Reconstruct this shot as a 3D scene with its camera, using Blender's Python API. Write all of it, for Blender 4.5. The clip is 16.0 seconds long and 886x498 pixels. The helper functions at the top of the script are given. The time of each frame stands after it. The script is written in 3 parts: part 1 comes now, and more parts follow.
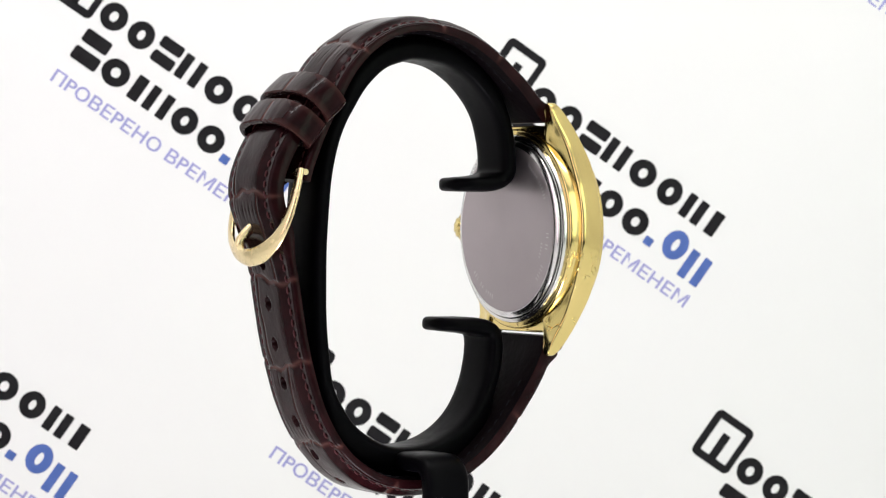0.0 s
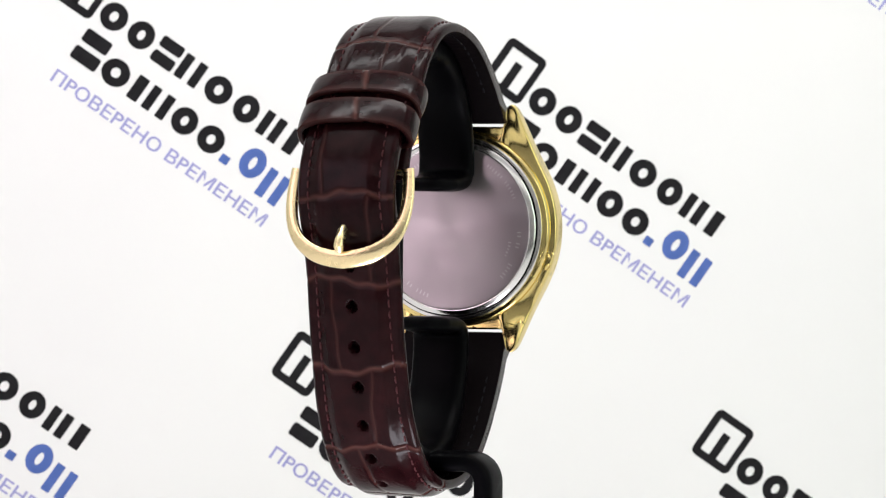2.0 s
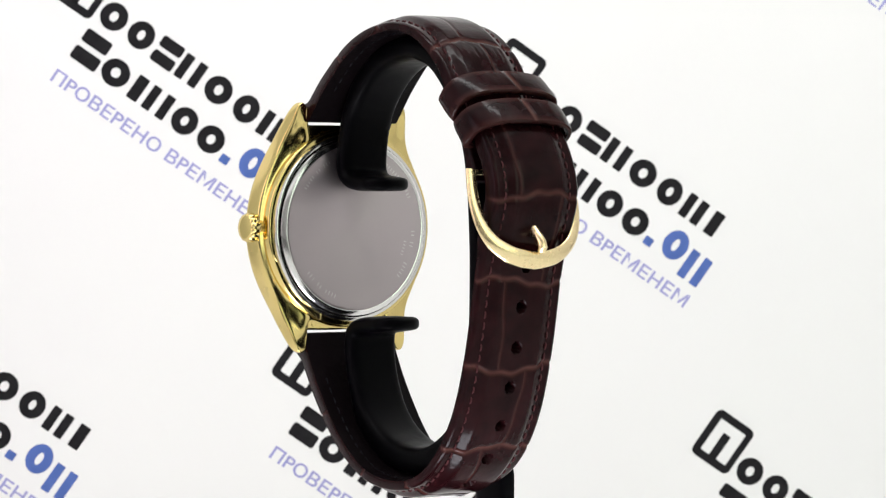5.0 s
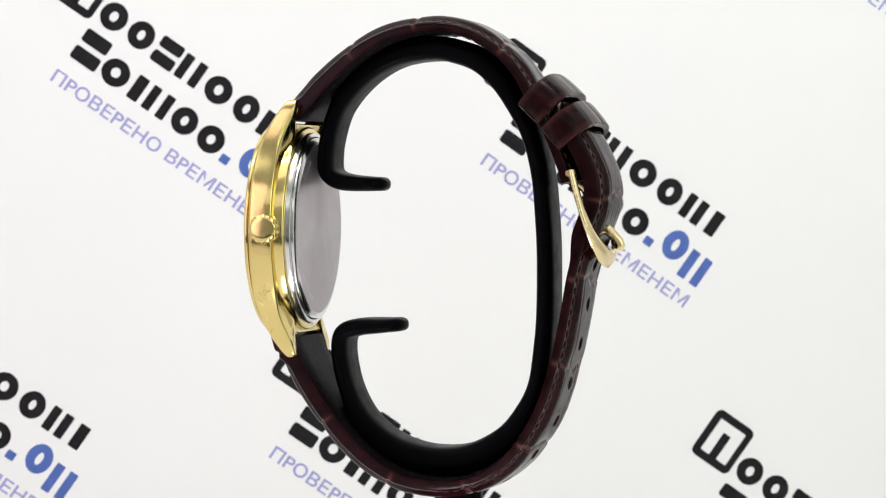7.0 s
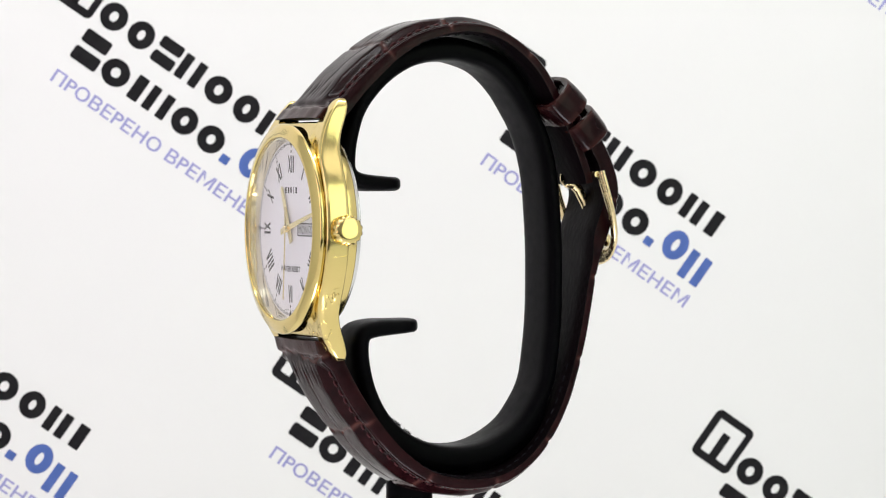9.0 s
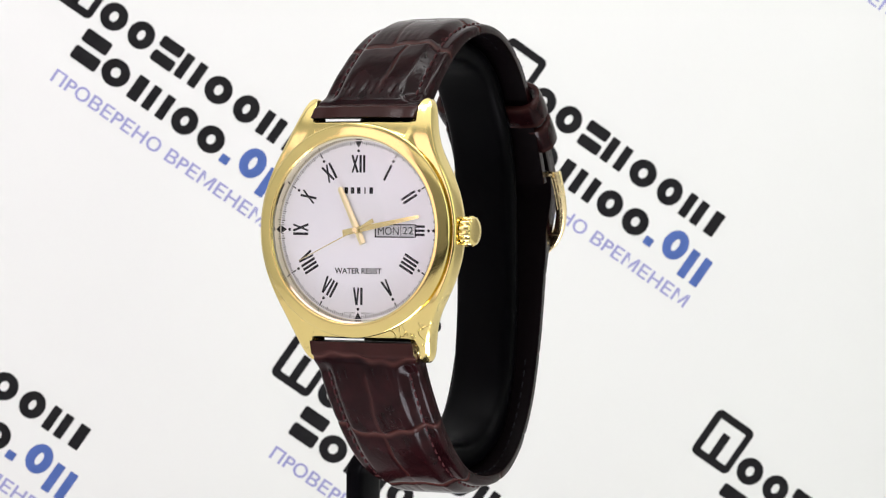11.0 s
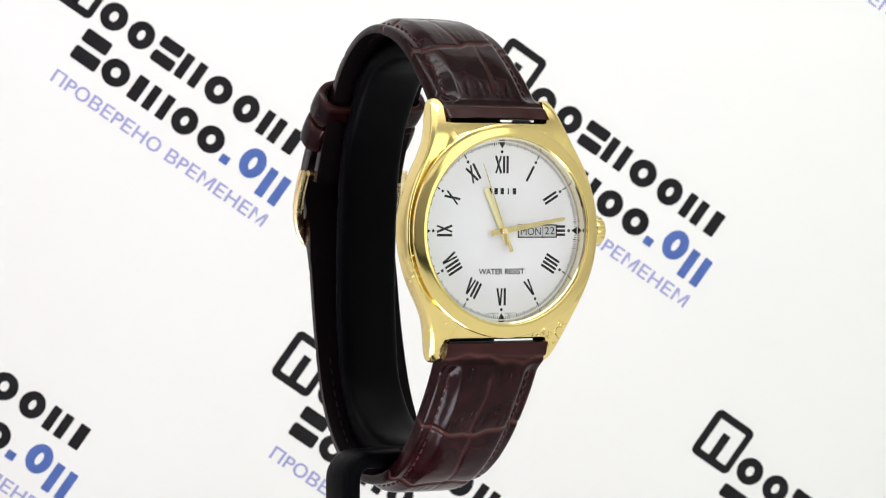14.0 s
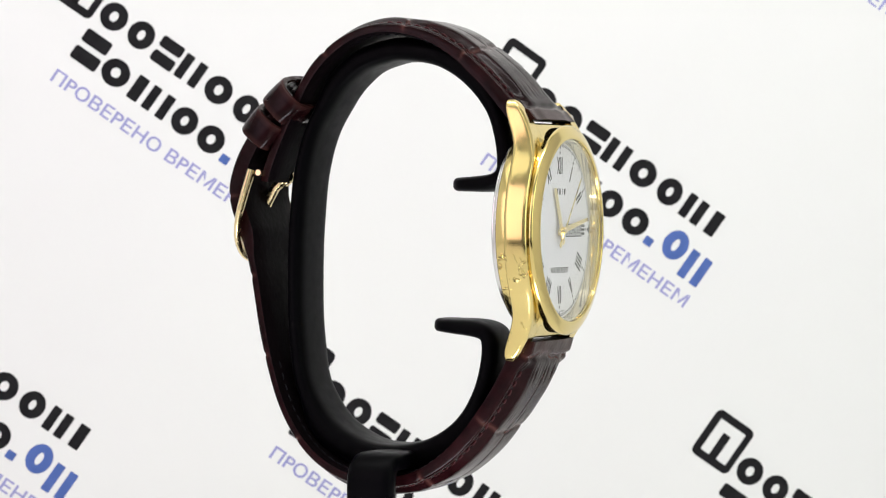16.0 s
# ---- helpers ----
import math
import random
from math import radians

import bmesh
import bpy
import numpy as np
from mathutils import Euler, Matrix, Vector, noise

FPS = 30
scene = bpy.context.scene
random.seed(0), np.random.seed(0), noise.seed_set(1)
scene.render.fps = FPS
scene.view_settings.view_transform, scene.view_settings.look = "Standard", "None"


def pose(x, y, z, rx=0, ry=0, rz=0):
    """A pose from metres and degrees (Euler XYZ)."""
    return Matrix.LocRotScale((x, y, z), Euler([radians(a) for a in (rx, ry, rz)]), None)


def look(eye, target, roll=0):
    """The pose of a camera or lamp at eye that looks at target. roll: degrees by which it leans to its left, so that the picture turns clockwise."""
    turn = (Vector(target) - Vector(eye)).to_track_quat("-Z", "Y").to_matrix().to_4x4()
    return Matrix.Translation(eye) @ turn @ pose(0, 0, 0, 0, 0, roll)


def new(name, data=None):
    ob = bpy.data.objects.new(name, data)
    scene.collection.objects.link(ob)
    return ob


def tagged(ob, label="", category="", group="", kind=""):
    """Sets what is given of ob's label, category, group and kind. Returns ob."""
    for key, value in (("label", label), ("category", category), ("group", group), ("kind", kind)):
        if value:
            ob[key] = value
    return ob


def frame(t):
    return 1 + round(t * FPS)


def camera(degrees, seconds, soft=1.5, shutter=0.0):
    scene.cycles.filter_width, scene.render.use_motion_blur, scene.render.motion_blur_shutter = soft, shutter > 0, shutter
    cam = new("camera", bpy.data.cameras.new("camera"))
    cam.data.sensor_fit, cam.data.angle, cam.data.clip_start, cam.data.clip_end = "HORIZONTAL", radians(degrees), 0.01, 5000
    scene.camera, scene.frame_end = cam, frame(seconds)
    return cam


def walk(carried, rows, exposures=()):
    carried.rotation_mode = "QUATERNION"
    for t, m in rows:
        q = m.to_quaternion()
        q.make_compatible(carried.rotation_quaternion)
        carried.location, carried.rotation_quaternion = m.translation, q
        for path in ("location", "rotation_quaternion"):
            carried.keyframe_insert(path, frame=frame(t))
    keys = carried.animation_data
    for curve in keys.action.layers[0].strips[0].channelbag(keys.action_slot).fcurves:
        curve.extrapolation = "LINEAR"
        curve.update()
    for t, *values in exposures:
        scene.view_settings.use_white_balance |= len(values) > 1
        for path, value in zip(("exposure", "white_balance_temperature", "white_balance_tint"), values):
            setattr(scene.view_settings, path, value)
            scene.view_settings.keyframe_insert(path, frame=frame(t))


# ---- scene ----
# one still camera before a slowly turning wristwatch
cam = camera(15.28, 16.0, soft=1.12)
AX = 0.120                      # height of the dial's centre over the table
EYE = (0.00374, -0.59909, AX + 0.00661)
VIEW = look(EYE, (EYE[0], EYE[1] + 1.0, EYE[2] - 0.017075), 0.30)
walk(cam, [(0.0, VIEW), (16.0, VIEW)], exposures=[(0.0, 0.20), (4.0, 0.20), (7.0, 0.12), (8.0, 0.08), (9.0, 0.11), (11.5, 0.13), (12.5, 0.08), (13.5, 0.17), (15.0, 0.20), (16.0, 0.14)])
# the lens is stopped down, with the watch in focus and the print behind it a little soft
cam.data.dof.use_dof, cam.data.dof.focus_distance, cam.data.dof.aperture_fstop = True, 0.575, 84.0

# ---------------------------------------------------------------- light
world = bpy.data.worlds.new("world")
world.use_nodes = True
scene.world = world
wbg = world.node_tree.nodes["Background"]
wbg.inputs["Color"].default_value = (1.0, 0.98, 0.96, 1)
wbg.inputs["Strength"].default_value = 0.05


def softbox(name, eye, target, sx, sy, watts, colour):
    d = bpy.data.lights.new(name, "AREA")
    d.shape, d.size, d.size_y, d.energy, d.color = "RECTANGLE", sx, sy, watts, colour
    ob = new(name, d)
    ob.matrix_world = look(eye, target)
    return ob


softbox("softbox_lamp_top", (0.0, -0.02, AX + 0.45), (0, 0.12, AX - 0.02), 0.76, 0.46, 1.0, (1.0, 1.0, 0.99))
softbox("softbox_lamp_side", (-0.38, -0.30, AX + 0.13), (-0.02, 0.08, AX - 0.03), 0.34, 0.42, 0.66, (1.0, 0.77, 0.93))
softbox("softbox_lamp_side", (0.38, -0.30, AX + 0.13), (0.02, 0.08, AX - 0.03), 0.34, 0.42, 0.70, (0.82, 1.0, 0.79))
# a bare strip lamp overhead
softbox("strip_lamp", (0.0, -0.05, AX + 0.36), (0.0, 0.06, AX), 0.46, 0.022, 0.75, (1.0, 1.0, 1.0))
# unseen low lamp before the stand, added for the sheen on the lower strap
softbox("low_sheen_lamp", (0.0, -0.059, 0.012), (0.0, -0.057, AX), 0.055, 0.034, 0.10, (0.93, 0.92, 1.0))
# unseen fill above the camera, added to brighten the front of the gold
softbox("front_fill_lamp", (0.0, -0.66, AX + 0.36), (0.0, 0.10, AX - 0.06), 0.70, 0.26, 0.42, (1.0, 0.99, 0.98))


# ---------------------------------------------------------------- materials
def mat(name, base, rough=0.5, metal=0.0, coat=0.0, spec=0.5):
    m = bpy.data.materials.new(name)
    m.use_nodes = True
    b = m.node_tree.nodes["Principled BSDF"]
    b.inputs["Base Color"].default_value = (*base, 1)
    b.inputs["Roughness"].default_value = rough
    b.inputs["Metallic"].default_value = metal
    b.inputs["Coat Weight"].default_value = coat
    b.inputs["Specular IOR Level"].default_value = spec
    return m


def nodes_of(m):
    t = m.node_tree
    return t, t.nodes, t.links, t.nodes["Principled BSDF"]


def add_noise(m, scale, lo, hi, target="Base Color", detail=6.0):
    """Two colours (or two values) mixed by a fine noise."""
    t, n, l, b = nodes_of(m)
    co = n.new("ShaderNodeTexCoord")
    nz = n.new("ShaderNodeTexNoise")
    nz.inputs["Scale"].default_value, nz.inputs["Detail"].default_value = scale, detail
    l.new(co.outputs["Object"], nz.inputs["Vector"])
    rp = n.new("ShaderNodeValToRGB")
    rp.color_ramp.elements[0].position, rp.color_ramp.elements[1].position = 0.3, 0.7
    rp.color_ramp.elements[0].color = (*lo, 1) if isinstance(lo, tuple) else (lo, lo, lo, 1)
    rp.color_ramp.elements[1].color = (*hi, 1) if isinstance(hi, tuple) else (hi, hi, hi, 1)
    l.new(nz.outputs["Fac"], rp.inputs["Fac"])
    l.new(rp.outputs["Color"], b.inputs[target])
    return nz


def add_bump(m, scale, strength, dist, detail=4.0):
    t, n, l, b = nodes_of(m)
    co = n.new("ShaderNodeTexCoord")
    nz = n.new("ShaderNodeTexNoise")
    nz.inputs["Scale"].default_value, nz.inputs["Detail"].default_value = scale, detail
    l.new(co.outputs["Object"], nz.inputs["Vector"])
    bp = n.new("ShaderNodeBump")
    bp.inputs["Strength"].default_value, bp.inputs["Distance"].default_value = strength, dist
    l.new(nz.outputs["Fac"], bp.inputs["Height"])
    l.new(bp.outputs["Normal"], b.inputs["Normal"])


PAPER = mat("white_matt_paper", (0.86, 0.86, 0.85), 0.75)
add_noise(PAPER, 6.0, (0.84, 0.835, 0.84), (0.87, 0.87, 0.86))
add_bump(PAPER, 900, 0.05, 0.0002)
TABLE = mat("white_table_cloth", (0.8, 0.8, 0.8), 0.8)
add_noise(TABLE, 30.0, (0.77, 0.77, 0.77), (0.82, 0.82, 0.82))
TENT = mat("white_tent_fabric", (0.76, 0.76, 0.75), 0.9)
add_bump(TENT, 400, 0.2, 0.001)
ROOM = mat("pale_front_cloth", (0.64, 0.63, 0.62), 0.9)
add_noise(ROOM, 40.0, (0.61, 0.60, 0.59), (0.67, 0.66, 0.65))
MATT_BLACK = mat("dark_matt_black", (0.012, 0.011, 0.011), 0.9)
add_noise(MATT_BLACK, 60.0, (0.009, 0.008, 0.008), (0.016, 0.015, 0.014))
INK_BLACK = mat("black_print_ink", (0.014, 0.013, 0.015), 0.6, spec=0.08)
add_noise(INK_BLACK, 300.0, (0.012, 0.011, 0.013), (0.019, 0.018, 0.020))
INK_BLUE = mat("blue_print_ink", (0.075, 0.14, 0.52), 0.6)
add_noise(INK_BLUE, 300.0, (0.055, 0.115, 0.38), (0.075, 0.14, 0.44))
INK_PALE = mat("pale_blue_print_ink", (0.33, 0.33, 0.62), 0.6)

GOLD = mat("polished_gold_plate", (0.75, 0.595, 0.235), 0.13, 1.0)
add_noise(GOLD, 900.0, 0.11, 0.19, "Roughness")


def film_wrinkles(m):
    """Creases of the protective film that still covers the lower lugs."""
    t, n, l, b = nodes_of(m)
    co = n.new("ShaderNodeTexCoord")
    nz = n.new("ShaderNodeTexNoise")
    nz.inputs["Scale"].default_value, nz.inputs["Detail"].default_value, nz.inputs["Distortion"].default_value = 300, 2.0, 1.2
    l.new(co.outputs["Object"], nz.inputs["Vector"])
    ab = n.new("ShaderNodeMath")
    ab.operation = "SUBTRACT"
    ab.inputs[1].default_value = 0.5
    l.new(nz.outputs["Fac"], ab.inputs[0])
    a2 = n.new("ShaderNodeMath")
    a2.operation = "ABSOLUTE"
    l.new(ab.outputs[0], a2.inputs[0])
    ridge = n.new("ShaderNodeMapRange")
    ridge.inputs["From Min"].default_value, ridge.inputs["From Max"].default_value = 0.0, 0.022
    ridge.inputs["To Min"].default_value, ridge.inputs["To Max"].default_value = 1.0, 0.0
    l.new(a2.outputs[0], ridge.inputs["Value"])
    sp = n.new("ShaderNodeSeparateXYZ")
    l.new(co.outputs["Object"], sp.inputs[0])

    def fade(socket, lo, hi):
        r = n.new("ShaderNodeMapRange")
        r.inputs["From Min"].default_value, r.inputs["From Max"].default_value = lo, hi
        l.new(socket, r.inputs["Value"])
        return r.outputs[0]

    def calc(op, x, y):
        r = n.new("ShaderNodeMath")
        r.operation = op
        l.new(x, r.inputs[0])
        if isinstance(y, float):
            r.inputs[1].default_value = y
        else:
            l.new(y, r.inputs[1])
        return r.outputs[0]

    off = calc("ABSOLUTE", calc("SUBTRACT", sp.outputs["X"], 0.0011), 0.0)
    flank = calc("MULTIPLY", fade(off, 0.0152, 0.0158), fade(sp.outputs["Z"], -0.0038, -0.0044))
    mask = calc("MAXIMUM", flank, fade(sp.outputs["Z"], -0.0155, -0.0175))
    n2 = n.new("ShaderNodeTexNoise")
    n2.inputs["Scale"].default_value = 210
    l.new(co.outputs["Object"], n2.inputs["Vector"])
    patch = n.new("ShaderNodeMapRange")
    patch.inputs["From Min"].default_value, patch.inputs["From Max"].default_value = 0.52, 0.60
    l.new(n2.outputs["Fac"], patch.inputs["Value"])
    m1, m2 = n.new("ShaderNodeMath"), n.new("ShaderNodeMath")
    m1.operation = m2.operation = "MULTIPLY"
    l.new(ridge.outputs[0], m1.inputs[0])
    l.new(mask, m1.inputs[1])
    l.new(m1.outputs[0], m2.inputs[0])
    l.new(patch.outputs[0], m2.inputs[1])
    bp = n.new("ShaderNodeBump")
    bp.inputs["Strength"].default_value, bp.inputs["Distance"].default_value = 0.85, 0.0002
    l.new(m2.outputs[0], bp.inputs["Height"])
    l.new(bp.outputs["Normal"], b.inputs["Normal"])


film_wrinkles(GOLD)
GOLD_BARE = mat("polished_bare_gold", (0.75, 0.595, 0.235), 0.13, 1.0)
add_noise(GOLD_BARE, 900.0, 0.10, 0.17, "Roughness")
GOLD_PALE = mat("pale_gold_plate", (0.86, 0.70, 0.40), 0.22, 1.0)
add_noise(GOLD_PALE, 900.0, 0.18, 0.30, "Roughness")
RING = mat("polished_champagne_metal", (0.80, 0.74, 0.55), 0.06, 1.0)
HAND = mat("satin_gold_needle", (0.86, 0.76, 0.46), 0.38, 1.0)
STEEL = mat("polished_steel", (0.72, 0.71, 0.70), 0.18, 1.0)
ENGRAVED = mat("etched_steel_marks", (0.58, 0.57, 0.56), 0.45, 1.0)
BRUSHED = mat("brushed_steel_back", (0.43, 0.385, 0.395), 0.30, 1.0)
add_noise(BRUSHED, 200.0, 0.30, 0.42, "Roughness")
_t, _n, _l, _p = nodes_of(BRUSHED)
_tan = _n.new("ShaderNodeTangent")
_tan.direction_type, _tan.axis = "RADIAL", "Y"
_l.new(_tan.outputs["Tangent"], _p.inputs["Tangent"])
_p.inputs["Anisotropic"].default_value = 0.6
DIAL = mat("white_lacquer_dial", (0.84, 0.83, 0.87), 0.42)
add_noise(DIAL, 60.0, (0.80, 0.785, 0.835), (0.83, 0.815, 0.855))
MARK = mat("black_dial_print", (0.010, 0.010, 0.014), 0.45, spec=0.15)
WINDOW = mat("grey_date_disc", (0.50, 0.50, 0.53), 0.5)
RUBBER = mat("black_satin_plastic", (0.0012, 0.0011, 0.0016), 0.34, spec=0.034)
add_noise(RUBBER, 500.0, 0.33, 0.45, "Roughness")
LINING = mat("black_leather_lining", (0.004, 0.0026, 0.0032), 0.45, spec=0.03)
add_bump(LINING, 900, 0.3, 0.0003)
THREAD_DARK = mat("dark_grey_thread", (0.006, 0.006, 0.008), 0.7, spec=0.1)
THREAD = mat("dark_red_thread", (0.050, 0.011, 0.013), 0.7, spec=0.2)

GLASS = bpy.data.materials.new("mineral_glass")
GLASS.use_nodes = True
_t = GLASS.node_tree
_t.nodes.clear()
_o, _m = _t.nodes.new("ShaderNodeOutputMaterial"), _t.nodes.new("ShaderNodeMixShader")
_f, _c, _g = _t.nodes.new("ShaderNodeLayerWeight"), _t.nodes.new("ShaderNodeBsdfTransparent"), _t.nodes.new("ShaderNodeBsdfGlossy")
_f.inputs["Blend"].default_value = 0.5
_p5, _k = _t.nodes.new("ShaderNodeMath"), _t.nodes.new("ShaderNodeMath")
_p5.operation, _p5.inputs[1].default_value = "POWER", 5.0
_k.operation, _k.inputs[1].default_value, _k.inputs[2].default_value = "MULTIPLY_ADD", 0.7, 0.018
_t.links.new(_f.outputs["Facing"], _p5.inputs[0])
_t.links.new(_p5.outputs[0], _k.inputs[0])
_g.inputs["Roughness"].default_value = 0.0
_t.links.new(_k.outputs[0], _m.inputs["Fac"])
_t.links.new(_c.outputs["BSDF"], _m.inputs[1])
_t.links.new(_g.outputs["BSDF"], _m.inputs[2])
_t.links.new(_m.outputs["Shader"], _o.inputs["Surface"])


def leather():
    m = mat("dark_brown_croc_leather", (0.03, 0.01, 0.01), 0.17, 0.0, 0.0, 0.085)
    t, n, l, b = nodes_of(m)
    b.inputs["Coat Roughness"].default_value = 0.15
    at = n.new("ShaderNodeAttribute")
    at.attribute_name = "groove"
    co = n.new("ShaderNodeTexCoord")
    nz = n.new("ShaderNodeTexNoise")
    nz.inputs["Scale"].default_value, nz.inputs["Detail"].default_value = 260, 5
    l.new(co.outputs["Object"], nz.inputs["Vector"])
    r1 = n.new("ShaderNodeValToRGB")
    r1.color_ramp.elements[0].position, r1.color_ramp.elements[1].position = 0.3, 0.72
    r1.color_ramp.elements[0].color = (0.0060, 0.0013, 0.0018, 1)
    r1.color_ramp.elements[1].color = (0.0165, 0.0039, 0.0047, 1)
    l.new(nz.outputs["Fac"], r1.inputs["Fac"])
    mx = n.new("ShaderNodeMix")
    mx.data_type = "RGBA"
    mx.inputs["B"].default_value = (0.078, 0.030, 0.025, 1)
    l.new(at.outputs["Fac"], mx.inputs["Factor"])
    l.new(r1.outputs["Color"], mx.inputs["A"])
    l.new(mx.outputs["Result"], b.inputs["Base Color"])
    n2 = n.new("ShaderNodeTexNoise")
    n2.inputs["Scale"].default_value, n2.inputs["Detail"].default_value = 1400, 3
    l.new(co.outputs["Object"], n2.inputs["Vector"])
    bp = n.new("ShaderNodeBump")
    bp.inputs["Strength"].default_value, bp.inputs["Distance"].default_value = 0.12, 0.0002
    l.new(n2.outputs["Fac"], bp.inputs["Height"])
    l.new(bp.outputs["Normal"], b.inputs["Normal"])
    return m


LEATHER = leather()

# ---------------------------------------------------------------- helpers of this scene (millimetres in, metres out)
MM = 0.001


def part(name, bm, material, parent=None, label="", smooth=True, bevel=0.0, angle=40):
    me = bpy.data.meshes.new(name)
    bmesh.ops.recalc_face_normals(bm, faces=bm.faces)
    bmesh.ops.scale(bm, vec=(MM, MM, MM), verts=bm.verts)
    bm.to_mesh(me)
    bm.free()
    me.materials.append(material)
    ob = new(name, me)
    ob.parent = parent
    if smooth:
        me.shade_smooth()
        me.set_sharp_from_angle(angle=radians(angle))
    if bevel:
        mod = ob.modifiers.new("bevel", "BEVEL")
        mod.width, mod.segments, mod.limit_method, mod.angle_limit = bevel * MM, 3, "ANGLE", radians(35)
        mod.harden_normals = True
    if label:
        tagged(ob, label)
    return ob


def box(bm, x0, x1, y0, y1, z0, z1):
    r = bmesh.ops.create_cube(bm, size=1.0)
    for v in r["verts"]:
        v.co = Vector(((x0 + x1) / 2 + v.co.x * (x1 - x0), (y0 + y1) / 2 + v.co.y * (y1 - y0), (z0 + z1) / 2 + v.co.z * (z1 - z0)))
    return r["verts"]


def turn_verts(verts, m):
    for v in verts:
        v.co = m @ v.co


def lathe(bm, profile, cx, cz, n=128, closed=True, wobble=None):
    """Revolves (radius, y) pairs round the y axis through (cx, cz)."""
    rings = []
    for k in range(n):
        a = 2 * math.pi * k / n
        rings.append([bm.verts.new((cx + r * math.sin(a), y, cz + r * math.cos(a))) for r, y in profile])
    m = len(profile)
    for k in range(n):
        p, q = rings[k], rings[(k + 1) % n]
        for i in range(m if closed else m - 1):
            j = (i + 1) % m
            bm.faces.new((p[i], p[j], q[j], q[i]))
    bmesh.ops.remove_doubles(bm, verts=bm.verts, dist=1e-6)
    if not closed:
        for i in (0, m - 1):
            if profile[i][0] > 1e-6:
                bm.faces.new([r[i] for r in rings])


class Way:
    """A smooth path through (y, z) points, sampled by arc length, with its outward normal."""

    def __init__(self, pts, side=1, step=0.25):
        p = [Vector(a) for a in pts]
        dense = []
        for i in range(len(p) - 1):
            p0, p1, p2, p3 = p[max(i - 1, 0)], p[i], p[i + 1], p[min(i + 2, len(p) - 1)]
            for k in range(24):
                u = k / 24
                dense.append(0.5 * ((2 * p1) + (p2 - p0) * u + (2 * p0 - 5 * p1 + 4 * p2 - p3) * u * u + (3 * p1 - p0 - 3 * p2 + p3) * u ** 3))
        dense.append(p[-1])
        for _ in range(40):
            dense = [dense[0]] + [(dense[i - 1] + 2 * dense[i] + dense[i + 1]) / 4 for i in range(1, len(dense) - 1)] + [dense[-1]]
        acc = [0.0]
        for a, b in zip(dense, dense[1:]):
            acc.append(acc[-1] + (b - a).length)
        self.length, self.side = acc[-1], side
        self.ys = np.array([d.x for d in dense])
        self.zs = np.array([d.y for d in dense])
        self.acc = np.array(acc)

    def at(self, s):
        f = lambda q: Vector((float(np.interp(q, self.acc, self.ys)), float(np.interp(q, self.acc, self.zs))))
        a, b = f(max(s - 0.6, 0)), f(min(s + 0.6, self.length))
        t = (b - a).normalized()
        return f(s), t, Vector((-t.y, t.x)) * self.side

    def near(self, y, z):
        return float(self.acc[np.argmin((self.ys - y) ** 2 + (self.zs - z) ** 2)])


def mid_x(y):
    """The band leans a little: its middle shifts sideways from front to back."""
    return 1.1 + 0.8 * min(max((y + 22) / 52, 0), 1)


# ---------------------------------------------------------------- the place: table, printed backdrop, unseen light tent
bm = bmesh.new()
box(bm, -500, 500, -760, 400, -20, 0)
tagged(part("floor", bm, TABLE, smooth=False), "plain white table top under the turning stand", "floor", kind="structure")

# the printed panel leans back a little and turns away to the right
_tx, _tz = radians(7.11), radians(2.85)
_ex = Vector((math.cos(_tx), math.sin(_tx), 0))
_en = Vector((-math.sin(_tx) * math.cos(_tz), math.cos(_tx) * math.cos(_tz), math.sin(_tz)))
_ez = _ex.cross(_en)
bm = bmesh.new()
box(bm, -260, 260, 0, 4, -119, 330)
backdrop = tagged(part("backdrop", bm, PAPER, smooth=False), "white printed backdrop with slanted black and blue lettering", "backdrop", kind="structure")
backdrop.matrix_world = Matrix.Translation((0, 0.150, AX)) @ Matrix((_ex, _en, _ez)).transposed().to_4x4()

# walls and ceiling stay out of view: they bounce light and fill reflections
for nm, b6 in (("wall_west", (-430, -420, -690, 330, 0, 600)), ("wall_east", (420, 430, -690, 330, 0, 600)),
               ("wall_north", (-430, 430, 330, 340, 0, 600)), ("wall_south", (-430, 430, -700, -690, 0, 600))):
    bm = bmesh.new()
    box(bm, *b6)
    if nm == "wall_south":
        tagged(part(nm, bm, ROOM, smooth=False), "unseen plain pale cloth across the front of an assumed light tent, there for reflections", "wall", kind="structure")
    else:
        tagged(part(nm, bm, TENT, smooth=False), "unseen plain white fabric side of an assumed light tent, there to bounce light", "wall", kind="structure")
bm = bmesh.new()
box(bm, -430, 430, -700, 340, 600, 610)
tagged(part("ceiling", bm, TENT, smooth=False), "unseen plain white fabric top of an assumed light tent, there to bounce light", "ceiling", kind="structure")

# unseen dark strip, added so the gold reflects a gap past the table edge
bm = bmesh.new()
box(bm, -420, 420, -690, -390, 0, 4)
tagged(part("dark_gap_strip", bm, MATT_BLACK, smooth=False), "unseen dark strip standing for the gap past the table's front edge", "cloth", kind="structure")
# the lens that looks in through the front cloth
bm = bmesh.new()
lathe(bm, [(0.0, -612), (26, -612), (27, -606), (33, -606), (34, -610), (34, -691), (0.0, -691)], EYE[0] / MM, EYE[2] / MM, 64, closed=False)
tagged(part("lens_trim", bm, MATT_BLACK), "black lens barrel set in the front cloth", "lens", kind="structure")

# ---------------------------------------------------------------- the wristwatch
CX = 1.1
watch = tagged(new("wristwatch"), "gold-plated wristwatch with white dial and dark brown embossed leather strap", "wristwatch")


